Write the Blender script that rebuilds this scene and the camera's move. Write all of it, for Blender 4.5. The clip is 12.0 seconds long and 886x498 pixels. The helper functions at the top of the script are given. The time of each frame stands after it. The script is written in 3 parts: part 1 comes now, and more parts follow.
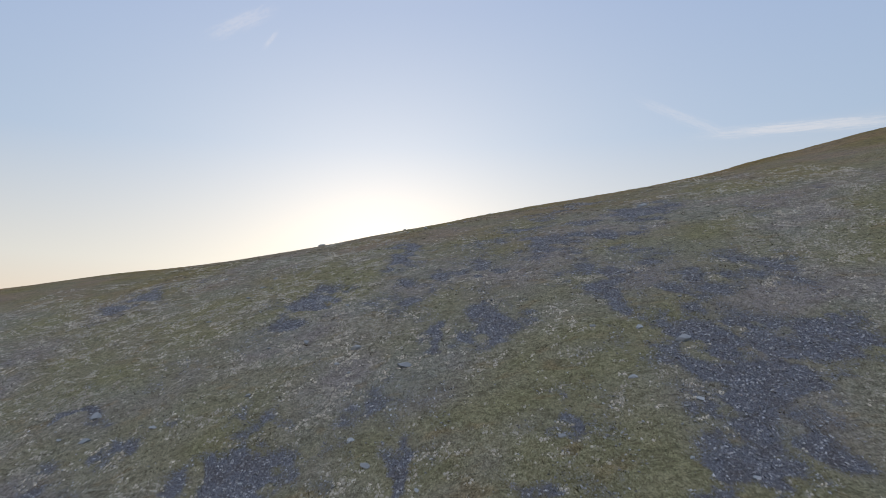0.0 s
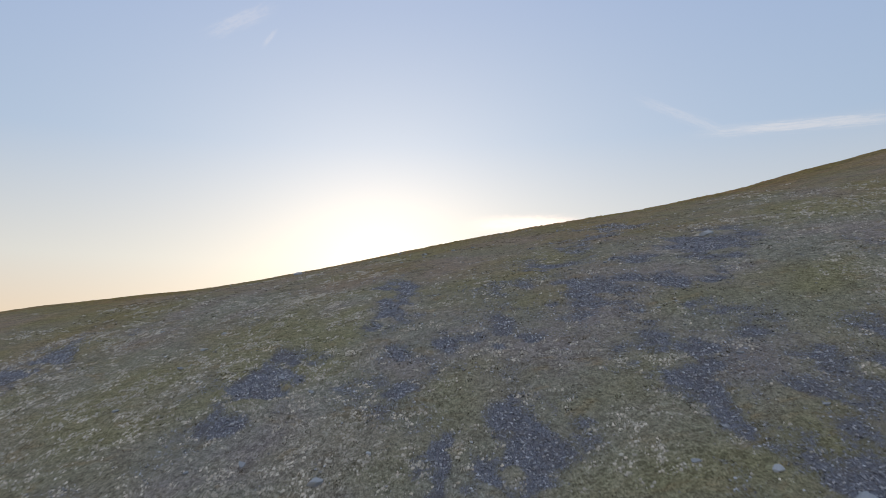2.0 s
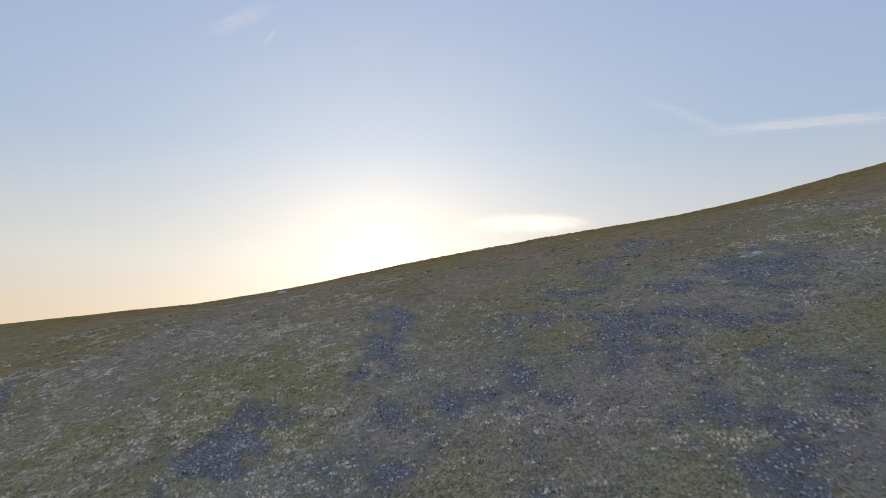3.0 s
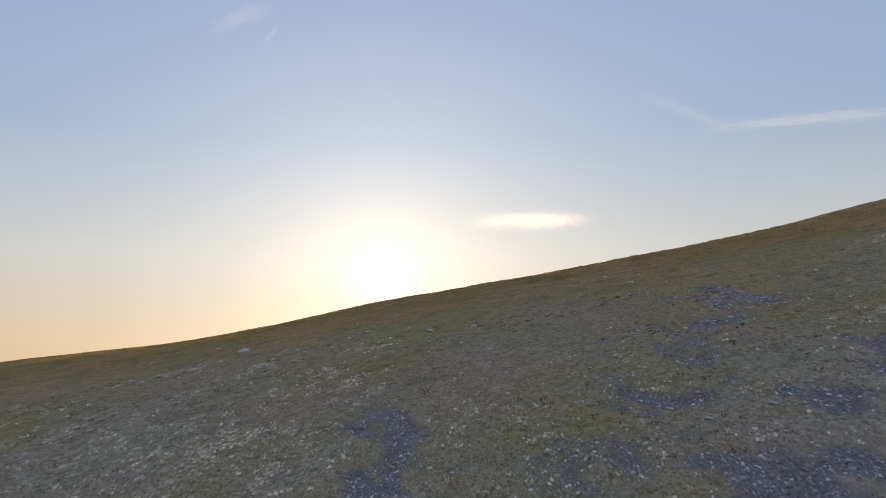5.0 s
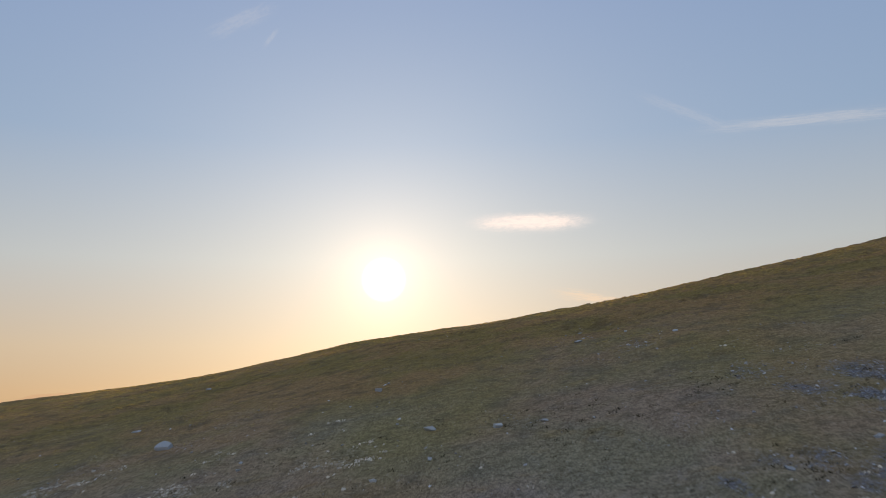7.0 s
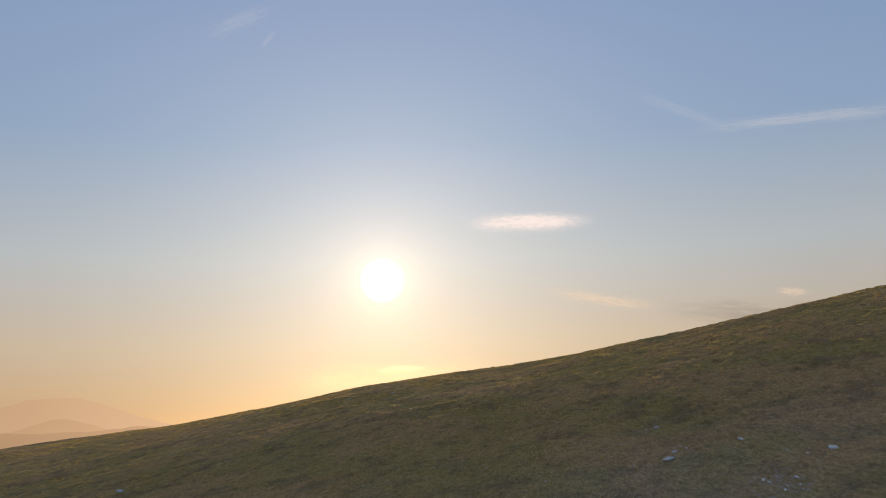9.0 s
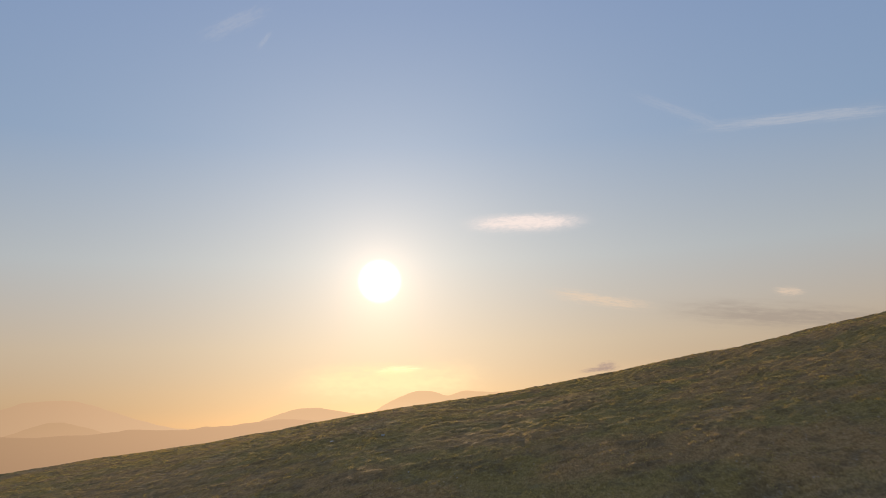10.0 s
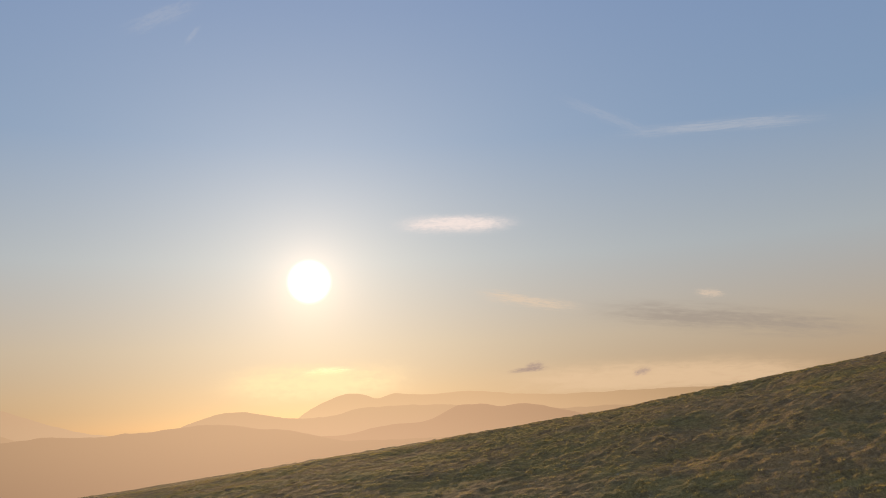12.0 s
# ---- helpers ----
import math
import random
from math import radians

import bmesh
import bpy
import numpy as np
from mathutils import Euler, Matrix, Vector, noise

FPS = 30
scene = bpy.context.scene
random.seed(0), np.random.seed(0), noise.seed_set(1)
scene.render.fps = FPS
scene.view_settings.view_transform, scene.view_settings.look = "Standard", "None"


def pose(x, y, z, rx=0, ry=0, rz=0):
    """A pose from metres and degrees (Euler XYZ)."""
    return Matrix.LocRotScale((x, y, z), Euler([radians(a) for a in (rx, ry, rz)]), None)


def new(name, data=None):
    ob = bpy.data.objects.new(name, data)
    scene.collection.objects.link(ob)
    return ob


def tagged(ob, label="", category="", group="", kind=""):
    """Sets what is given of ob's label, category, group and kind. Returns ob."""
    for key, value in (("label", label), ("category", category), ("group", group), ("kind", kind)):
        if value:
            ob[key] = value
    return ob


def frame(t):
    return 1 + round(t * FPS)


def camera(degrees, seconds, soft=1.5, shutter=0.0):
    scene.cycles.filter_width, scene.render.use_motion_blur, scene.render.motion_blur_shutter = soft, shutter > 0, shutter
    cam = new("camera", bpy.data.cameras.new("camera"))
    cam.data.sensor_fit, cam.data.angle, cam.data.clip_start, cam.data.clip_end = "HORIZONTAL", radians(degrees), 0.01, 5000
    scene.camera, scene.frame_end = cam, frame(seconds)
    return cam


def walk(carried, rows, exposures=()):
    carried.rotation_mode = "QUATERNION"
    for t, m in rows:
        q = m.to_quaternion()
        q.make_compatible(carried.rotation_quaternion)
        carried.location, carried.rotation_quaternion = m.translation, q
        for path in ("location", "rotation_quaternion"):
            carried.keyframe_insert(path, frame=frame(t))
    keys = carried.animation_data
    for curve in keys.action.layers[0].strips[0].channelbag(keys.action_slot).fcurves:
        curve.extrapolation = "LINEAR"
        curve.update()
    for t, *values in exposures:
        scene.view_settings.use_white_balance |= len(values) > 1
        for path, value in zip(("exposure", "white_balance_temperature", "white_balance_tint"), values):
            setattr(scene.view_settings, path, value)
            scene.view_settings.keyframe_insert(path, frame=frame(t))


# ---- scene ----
cam = camera(57.0, 12.0, soft=0.9, shutter=0.38)
walk(cam, [
    (0.0, pose(-0.00, 0.00, 20.00, 101.869, 0.894, -0.231)),
    (0.5, pose(-0.09, 7.69, 23.03, 101.826, 0.903, -0.193)),
    (1.0, pose(-0.19, 15.35, 26.11, 101.797, 0.919, -0.228)),
    (1.5, pose(-0.25, 23.02, 29.15, 101.761, 0.935, -0.255)),
    (2.0, pose(-0.32, 30.65, 32.19, 101.751, 0.965, -0.276)),
    (2.5, pose(-0.33, 38.25, 35.22, 101.699, 0.972, -0.283)),
    (3.0, pose(-0.30, 45.82, 38.24, 101.658, 0.943, -0.233)),
    (5.0, pose(-1.15, 75.18, 50.33, 101.488, 1.105, -0.088)),
    (5.5, pose(-1.26, 82.55, 53.02, 101.500, 1.098, 0.000)),
    (6.0, pose(-1.31, 89.96, 55.61, 101.515, 1.130, 0.059)),
    (6.5, pose(-1.33, 97.46, 58.09, 101.564, 1.244, 0.069)),
    (7.0, pose(-1.34, 104.96, 60.50, 101.636, 1.392, 0.027)),
    (9.0, pose(-1.70, 134.32, 70.58, 101.671, 1.735, -0.007)),
    (9.5, pose(-1.67, 141.63, 73.04, 101.683, 1.814, -0.033)),
    (10.0, pose(-1.67, 148.94, 75.48, 101.708, 1.926, -0.182)),
    (10.5, pose(-1.68, 156.24, 77.80, 101.723, 2.050, -0.680)),
    (11.0, pose(-1.64, 163.50, 79.86, 101.690, 2.177, -1.532)),
    (11.5, pose(-1.52, 170.72, 81.85, 101.651, 2.320, -3.018)),
    (12.0, pose(-1.23, 177.87, 83.80, 101.581, 2.479, -5.026)),
], exposures=[(0.0, 0.15, 7700, 13), (3.2, 0.07, 7600, 13), (4.8, -0.05, 7450, 13), (7.0, -0.27, 7150, 12), (9.0, -0.41, 6900, 12), (12.0, -0.53, 6750, 11)])

# ---- light: a low evening sun in thin haze ----
SUN_ELEV, SUN_AZ = 9.55, -4.0          # degrees; azimuth clockwise from +y


def heading(az, el):
    a, e = radians(az), radians(el)
    return Vector((math.sin(a) * math.cos(e), math.cos(a) * math.cos(e), math.sin(e)))


SUN_DIR = heading(SUN_AZ, SUN_ELEV)
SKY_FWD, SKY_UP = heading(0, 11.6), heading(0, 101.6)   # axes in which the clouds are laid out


def put_in(tree, sock, v):
    if isinstance(v, (int, float)):
        sock.default_value = v
    elif isinstance(v, (tuple, Vector)):
        sock.default_value = (*v, 1.0) if len(sock.default_value) == 4 and len(v) == 3 else v
    elif v is not None:
        tree.links.new(v, sock)


def maths(tree, op, a, b=None, c=None):
    n = tree.nodes.new("ShaderNodeMath")
    n.operation = op
    for i, v in enumerate((a, b, c)):
        put_in(tree, n.inputs[i], v)
    return n.outputs[0]


def vecs(tree, op, a, b=None, scale=None):
    n = tree.nodes.new("ShaderNodeVectorMath")
    n.operation = op
    put_in(tree, n.inputs[0], a)
    put_in(tree, n.inputs[1], b)
    if scale is not None:
        put_in(tree, n.inputs["Scale"], scale)
    return n.outputs["Value"] if op == "DOT_PRODUCT" else n.outputs[0]


def blend(tree, fac, a, b, how="MIX"):
    n = tree.nodes.new("ShaderNodeMix")
    n.data_type, n.blend_type = "RGBA", how
    put_in(tree, n.inputs[0], fac)
    put_in(tree, n.inputs[6], a)
    put_in(tree, n.inputs[7], b)
    return n.outputs[2]


def ramp(tree, fac, stops, ease="LINEAR"):
    n = tree.nodes.new("ShaderNodeValToRGB")
    n.color_ramp.interpolation = ease
    while len(n.color_ramp.elements) < len(stops):
        n.color_ramp.elements.new(0.5)
    for e, (p, col) in zip(n.color_ramp.elements, stops):
        e.position, e.color = p, (*col, 1.0)
    put_in(tree, n.inputs[0], fac)
    return n.outputs[0]


def grain(tree, vector, scale, detail=4.0, rough=0.55, warp=0.0):
    n = tree.nodes.new("ShaderNodeTexNoise")
    put_in(tree, n.inputs["Vector"], vector)
    n.inputs["Scale"].default_value, n.inputs["Detail"].default_value = scale, detail
    n.inputs["Roughness"].default_value, n.inputs["Distortion"].default_value = rough, warp
    return n.outputs["Fac"]


def span(tree, v, lo, hi):
    n = tree.nodes.new("ShaderNodeMapRange")
    n.interpolation_type = "SMOOTHSTEP"
    put_in(tree, n.inputs[0], v)
    n.inputs[1].default_value, n.inputs[2].default_value = lo, hi
    return n.outputs[0]


def cloud(tree, u, v, below, centre, size, tilt, colour, weight, wisps=1.0, seed=0.0):
    """Lays one thin cloud over the sky colour below: a soft lens with a ragged, streaky edge."""
    c, s = math.cos(radians(tilt)), math.sin(radians(tilt))
    du, dv = maths(tree, "SUBTRACT", u, centre[0]), maths(tree, "SUBTRACT", v, centre[1])
    a = maths(tree, "ADD", maths(tree, "MULTIPLY", du, c / size[0]), maths(tree, "MULTIPLY", dv, s / size[0]))
    b = maths(tree, "ADD", maths(tree, "MULTIPLY", du, -s / size[1]), maths(tree, "MULTIPLY", dv, c / size[1]))
    comb = tree.nodes.new("ShaderNodeCombineXYZ")
    put_in(tree, comb.inputs[0], a)
    put_in(tree, comb.inputs[1], b)
    comb.inputs[2].default_value = seed
    n1 = grain(tree, comb.outputs[0], 1.3, 5.0, 0.6, 0.6)
    b2 = maths(tree, "ADD", b, maths(tree, "MULTIPLY", maths(tree, "SUBTRACT", n1, 0.5), 1.6 * wisps))
    r2 = maths(tree, "ADD", maths(tree, "POWER", maths(tree, "ABSOLUTE", a), 3.0), maths(tree, "MULTIPLY", b2, b2))
    body = maths(tree, "EXPONENT", maths(tree, "MULTIPLY", r2, -1.6))
    streak = grain(tree, vecs(tree, "MULTIPLY", comb.outputs[0], (2.0, 3.0, 1.0)), 1.0, 5.0, 0.65, 0.3)
    fray = grain(tree, vecs(tree, "MULTIPLY", comb.outputs[0], (5.0, 2.2, 1.0)), 1.7, 6.0, 0.62, 0.5)
    torn = maths(tree, "ADD", maths(tree, "MULTIPLY", span(tree, streak, 0.25, 0.72), 0.75 * wisps), maths(tree, "MULTIPLY", span(tree, fray, 0.3, 0.7), 0.45))
    mask = span(tree, maths(tree, "MULTIPLY", body, maths(tree, "ADD", torn, 1.0 - 0.75 * wisps)), 0.02, 1.15)
    return blend(tree, maths(tree, "MULTIPLY", mask, weight), below, colour)


def make_world():
    world = bpy.data.worlds.new("evening_sky")
    scene.world = world
    world.use_nodes = True
    t = world.node_tree
    t.nodes.clear()
    out = t.nodes.new("ShaderNodeOutputWorld")
    sky = t.nodes.new("ShaderNodeTexSky")
    sky.sky_type, sky.sun_disc = "NISHITA", False
    sky.sun_elevation, sky.sun_rotation = radians(SUN_ELEV), radians(SUN_AZ)
    sky.altitude, sky.air_density, sky.dust_density, sky.ozone_density = 600, 1.0, 0.6, 1.5
    d = t.nodes.new("ShaderNodeTexCoord").outputs["Generated"]
    sep = t.nodes.new("ShaderNodeSeparateXYZ")
    t.links.new(d, sep.inputs[0])
    deg = maths(t, "MULTIPLY", maths(t, "ARCCOSINE", maths(t, "MINIMUM", vecs(t, "DOT_PRODUCT", d, SUN_DIR), 0.9999999)), 57.2958)
    # light scattered in the haze layer: warm at the skyline, blue overhead
    haze = ramp(t, maths(t, "MULTIPLY_ADD", sep.outputs[2], 0.8, 0.2), [
        (0.0, (0.30, 0.27, 0.22)), (0.19, (0.42, 0.250, 0.155)), (0.215, (0.455, 0.278, 0.172)), (0.23, (0.51, 0.322, 0.198)), (0.27, (0.56, 0.425, 0.305)),
        (0.35, (0.475, 0.52, 0.555)), (0.46, (0.28, 0.413, 0.625)), (0.58, (0.245, 0.372, 0.63)), (0.8, (0.42, 0.49, 0.62)), (1.0, (0.44, 0.53, 0.70))])
    col = vecs(t, "ADD", vecs(t, "SCALE", sky.outputs[0], scale=0.018), haze)
    # the aureole round the sun: a broad skirt, a narrower one, and the dazzling core
    skirt = vecs(t, "SCALE", (1.0, 0.93, 0.80), scale=maths(t, "MULTIPLY", maths(t, "EXPONENT", maths(t, "DIVIDE", deg, -10.5)), 0.49))
    inner = vecs(t, "SCALE", (1.0, 0.66, 0.42), scale=maths(t, "MULTIPLY", maths(t, "EXPONENT", maths(t, "DIVIDE", deg, -1.65)), 0.85))
    core = vecs(t, "SCALE", (1.0, 0.93, 0.75), scale=maths(t, "MULTIPLY", maths(t, "SUBTRACT", 1.0, span(t, deg, 0.85, 1.65)), 2.2))
    col = vecs(t, "ADD", col, vecs(t, "ADD", skirt, vecs(t, "ADD", inner, core)))
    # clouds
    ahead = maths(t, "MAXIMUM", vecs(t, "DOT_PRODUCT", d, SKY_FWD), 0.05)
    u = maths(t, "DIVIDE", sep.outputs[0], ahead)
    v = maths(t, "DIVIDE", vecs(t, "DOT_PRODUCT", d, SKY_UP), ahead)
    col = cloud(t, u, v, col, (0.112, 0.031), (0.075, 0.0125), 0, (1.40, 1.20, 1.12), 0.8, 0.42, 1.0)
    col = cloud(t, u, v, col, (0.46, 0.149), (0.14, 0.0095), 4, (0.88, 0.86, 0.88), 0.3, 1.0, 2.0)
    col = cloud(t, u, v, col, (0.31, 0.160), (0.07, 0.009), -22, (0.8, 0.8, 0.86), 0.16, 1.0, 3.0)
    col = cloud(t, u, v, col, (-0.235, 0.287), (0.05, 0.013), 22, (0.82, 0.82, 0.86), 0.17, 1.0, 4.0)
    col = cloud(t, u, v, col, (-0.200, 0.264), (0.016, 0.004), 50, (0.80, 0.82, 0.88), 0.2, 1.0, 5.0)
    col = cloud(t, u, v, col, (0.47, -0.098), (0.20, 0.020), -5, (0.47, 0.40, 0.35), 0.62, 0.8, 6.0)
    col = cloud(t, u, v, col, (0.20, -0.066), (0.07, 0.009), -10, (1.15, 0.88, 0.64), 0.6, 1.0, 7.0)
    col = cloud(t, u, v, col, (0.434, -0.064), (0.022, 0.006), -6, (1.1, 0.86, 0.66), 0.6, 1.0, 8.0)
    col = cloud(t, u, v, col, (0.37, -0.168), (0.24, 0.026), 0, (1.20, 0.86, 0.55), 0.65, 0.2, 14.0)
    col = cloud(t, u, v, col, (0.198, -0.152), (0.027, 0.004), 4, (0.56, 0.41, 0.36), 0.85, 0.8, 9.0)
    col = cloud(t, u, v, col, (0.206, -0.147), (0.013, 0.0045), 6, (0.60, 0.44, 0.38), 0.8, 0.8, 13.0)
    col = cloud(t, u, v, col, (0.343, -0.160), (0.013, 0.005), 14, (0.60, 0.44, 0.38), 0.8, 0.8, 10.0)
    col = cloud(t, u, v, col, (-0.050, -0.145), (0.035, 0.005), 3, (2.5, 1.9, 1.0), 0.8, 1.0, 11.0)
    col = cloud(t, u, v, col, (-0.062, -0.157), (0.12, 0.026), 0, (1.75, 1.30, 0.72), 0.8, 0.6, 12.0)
    bg = t.nodes.new("ShaderNodeBackground")
    t.links.new(col, bg.inputs["Color"])
    t.links.new(bg.outputs[0], out.inputs["Surface"])


make_world()
sun = new("sun", bpy.data.lights.new("sun", "SUN"))
sun.data.energy, sun.data.angle, sun.data.color = 5.0, radians(0.53), (1.0, 0.66, 0.34)
sun.matrix_world = SUN_DIR.to_track_quat("Z", "Y").to_matrix().to_4x4()


# ---- materials ----
def material(name):
    m = bpy.data.materials.new(name)
    m.use_nodes = True
    t = m.node_tree
    return m, t, t.nodes["Principled BSDF"]


def attribute(t, name):
    n = t.nodes.new("ShaderNodeAttribute")
    n.attribute_name = name
    return n.outputs["Fac"]


def bump(t, height, dist, strength=1.0, under=None):
    n = t.nodes.new("ShaderNodeBump")
    put_in(t, n.inputs["Height"], height)
    n.inputs["Distance"].default_value, n.inputs["Strength"].default_value = dist, strength
    if under is not None:
        t.links.new(under, n.inputs["Normal"])
    return n.outputs[0]


def make_turf():
    """Mountain turf: greyish bleached grass low down, olive green and brown higher up with the low sun's warmth painted
    in, and grey gravel where the scree lies bare.
    """
    m, t, p = material("mountain_turf")
    w = t.nodes.new("ShaderNodeTexCoord").outputs["Object"]
    wide, mid = grain(t, w, 0.09, 4), grain(t, w, 0.5, 5, 0.65)
    clump, fine, tiny = grain(t, w, 1.9, 5, 0.7, 0.4), grain(t, w, 5.5, 4, 0.7), grain(t, w, 19.0, 3, 0.7)
    olive = attribute(t, "olive")
    low = blend(t, span(t, wide, 0.38, 0.62), (0.302, 0.286, 0.285), (0.272, 0.284, 0.250))
    low = blend(t, attribute(t, "moss"), low, (0.272, 0.270, 0.165))
    rust = span(t, grain(t, vecs(t, "MULTIPLY", w, (1.0, 1.6, 1.0)), 0.23, 4, 0.6, 0.5), 0.56, 0.70)
    low = blend(t, maths(t, "MULTIPLY", rust, 0.55), low, (0.29, 0.22, 0.125))
    # upper grass: olive and brown, reddened further to carry the warm sunlight
    high = blend(t, span(t, wide, 0.40, 0.60), (0.280, 0.188, 0.092), (0.225, 0.178, 0.072))
    high = blend(t, maths(t, "MULTIPLY", span(t, grain(t, w, 0.33, 4, 0.6), 0.48, 0.66), 0.6), high, (0.115, 0.088, 0.055))
    grass = blend(t, olive, low, high)
    grass = blend(t, maths(t, "MULTIPLY", span(t, mid, 0.45, 0.68), maths(t, "MULTIPLY_ADD", olive, -0.26, 0.3)), grass, (0.33, 0.30, 0.215))
    grass = blend(t, maths(t, "MULTIPLY", span(t, mid, 0.5, 0.32), 0.4), grass, (0.135, 0.118, 0.090))
    calm = maths(t, "MULTIPLY_ADD", olive, -0.35, 1.0)
    for g, part_of in ((clump, 0.6), (fine, 0.9), (tiny, 0.8)):
        swing = maths(t, "MULTIPLY", maths(t, "SUBTRACT", span(t, g, 0.32, 0.68), 0.5), maths(t, "MULTIPLY", calm, part_of))
        grass = vecs(t, "SCALE", grass, scale=maths(t, "ADD", swing, 1.0))
    pale = maths(t, "MULTIPLY", attribute(t, "straw"), span(t, maths(t, "ADD", maths(t, "MULTIPLY", clump, 0.3), maths(t, "MULTIPLY", fine, 0.7)), 0.51, 0.6))
    grass = blend(t, maths(t, "MULTIPLY", pale, 0.4), grass, (0.58, 0.56, 0.51))
    gravel = blend(t, span(t, tiny, 0.36, 0.68), (0.060, 0.068, 0.090), (0.36, 0.395, 0.47))
    gravel = blend(t, maths(t, "MULTIPLY", span(t, mid, 0.42, 0.7), 0.6), gravel, (0.125, 0.110, 0.110))
    gravel = vecs(t, "SCALE", gravel, scale=maths(t, "MULTIPLY_ADD", span(t, fine, 0.3, 0.7), 0.7, 0.65))
    broken = maths(t, "ADD", maths(t, "MULTIPLY", maths(t, "SUBTRACT", fine, 0.5), 1.8), maths(t, "MULTIPLY", maths(t, "SUBTRACT", clump, 0.5), 1.3))
    bare = span(t, maths(t, "ADD", attribute(t, "scree"), broken), 0.22, 0.66)
    put_in(t, p.inputs["Base Color"], blend(t, bare, grass, gravel))
    p.inputs["Roughness"].default_value, p.inputs["Specular IOR Level"].default_value = 0.95, 0.04
    # the nap of short grass catches light at a glancing angle
    put_in(t, p.inputs["Sheen Weight"], maths(t, "MULTIPLY", maths(t, "SUBTRACT", 1.0, bare), 0.05))
    p.inputs["Sheen Roughness"].default_value = 0.4
    p.inputs["Sheen Tint"].default_value = (0.95, 0.80, 0.42, 1.0)
    n = bump(t, maths(t, "MULTIPLY", clump, calm), 0.30, 0.8)
    n = bump(t, maths(t, "MULTIPLY", fine, calm), 0.14, 0.9, n)
    t.links.new(bump(t, maths(t, "MULTIPLY", tiny, calm), 0.05, 0.9, n), p.inputs["Normal"])
    return m


def make_stone(name, dark, light, rough):
    m, t, p = material(name)
    w = t.nodes.new("ShaderNodeTexCoord").outputs["Object"]
    rnd = t.nodes.new("ShaderNodeNewGeometry").outputs["Random Per Island"]
    obj = t.nodes.new("ShaderNodeObjectInfo").outputs["Random"]
    mix = maths(t, "POWER", maths(t, "FRACT", maths(t, "ADD", rnd, obj)), 1.3)
    base = blend(t, mix, dark, light)
    g = grain(t, w, 9.0, 5, 0.65)
    base = blend(t, maths(t, "MULTIPLY", span(t, g, 0.45, 0.7), 0.5), base, dark)
    base = blend(t, maths(t, "MULTIPLY", span(t, grain(t, w, 4.0, 4, 0.6, 0.5), 0.55, 0.7), 0.5), base, (0.30, 0.31, 0.27))
    put_in(t, p.inputs["Base Color"], base)
    p.inputs["Roughness"].default_value, p.inputs["Specular IOR Level"].default_value = rough, 1.0
    t.links.new(bump(t, g, 0.02, 0.8), p.inputs["Normal"])
    return m


def make_grass(name, a, b, glow):
    """Grass blades that let some light through."""
    m, t, p = material(name)
    rnd = t.nodes.new("ShaderNodeNewGeometry").outputs["Random Per Island"]
    w = t.nodes.new("ShaderNodeTexCoord").outputs["Object"]
    col = blend(t, rnd, a, b)
    col = blend(t, maths(t, "MULTIPLY", span(t, grain(t, w, 0.2, 3), 0.4, 0.65), 0.5), col, tuple(0.75 * q for q in a))
    put_in(t, p.inputs["Base Color"], col)
    p.inputs["Roughness"].default_value, p.inputs["Specular IOR Level"].default_value = 0.8, 0.05
    tr = t.nodes.new("ShaderNodeBsdfTranslucent")
    put_in(t, tr.inputs[0], col)
    mix = t.nodes.new("ShaderNodeMixShader")
    mix.inputs[0].default_value = glow
    t.links.new(p.outputs[0], mix.inputs[1])
    t.links.new(tr.outputs[0], mix.inputs[2])
    t.links.new(mix.outputs[0], t.nodes["Material Output"].inputs["Surface"])
    return m


def make_far(name, ground_colour, haze_glow, thickness, deep, low, high):
    """Far hills with lit haze painted on as emission, so that little of their own colour is left; it thickens towards
    the valley.
    """
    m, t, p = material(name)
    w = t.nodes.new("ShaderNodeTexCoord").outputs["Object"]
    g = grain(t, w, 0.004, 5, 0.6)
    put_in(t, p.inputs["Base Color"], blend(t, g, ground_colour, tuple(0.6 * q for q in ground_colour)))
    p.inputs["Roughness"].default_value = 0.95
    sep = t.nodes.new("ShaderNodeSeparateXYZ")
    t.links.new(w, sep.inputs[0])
    # sunlight in the haze, painted as stronger emission near the sun's azimuth
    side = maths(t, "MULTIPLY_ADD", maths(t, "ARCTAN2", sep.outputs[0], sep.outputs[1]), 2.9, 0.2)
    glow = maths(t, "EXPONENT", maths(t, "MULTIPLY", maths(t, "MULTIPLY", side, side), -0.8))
    col = vecs(t, "SCALE", blend(t, span(t, sep.outputs[2], low, high), deep, haze_glow), scale=maths(t, "MULTIPLY_ADD", glow, 0.60, 0.49))
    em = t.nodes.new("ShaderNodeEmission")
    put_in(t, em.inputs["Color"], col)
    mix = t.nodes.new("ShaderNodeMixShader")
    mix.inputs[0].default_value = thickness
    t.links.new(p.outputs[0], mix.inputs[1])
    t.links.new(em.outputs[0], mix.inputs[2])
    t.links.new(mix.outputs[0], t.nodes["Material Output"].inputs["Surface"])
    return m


TURF = make_turf()
SLATE = make_stone("slate", (0.080, 0.090, 0.115), (0.64, 0.69, 0.78), 0.3)
BOULDER = make_stone("boulder", (0.21, 0.25, 0.295), (0.40, 0.46, 0.525), 0.5)
STRAW = make_grass("bleached_grass", (0.48, 0.46, 0.41), (0.86, 0.83, 0.76), 0.2)
OLIVE = make_grass("olive_grass", (0.29, 0.240, 0.080), (0.54, 0.43, 0.16), 0.65)
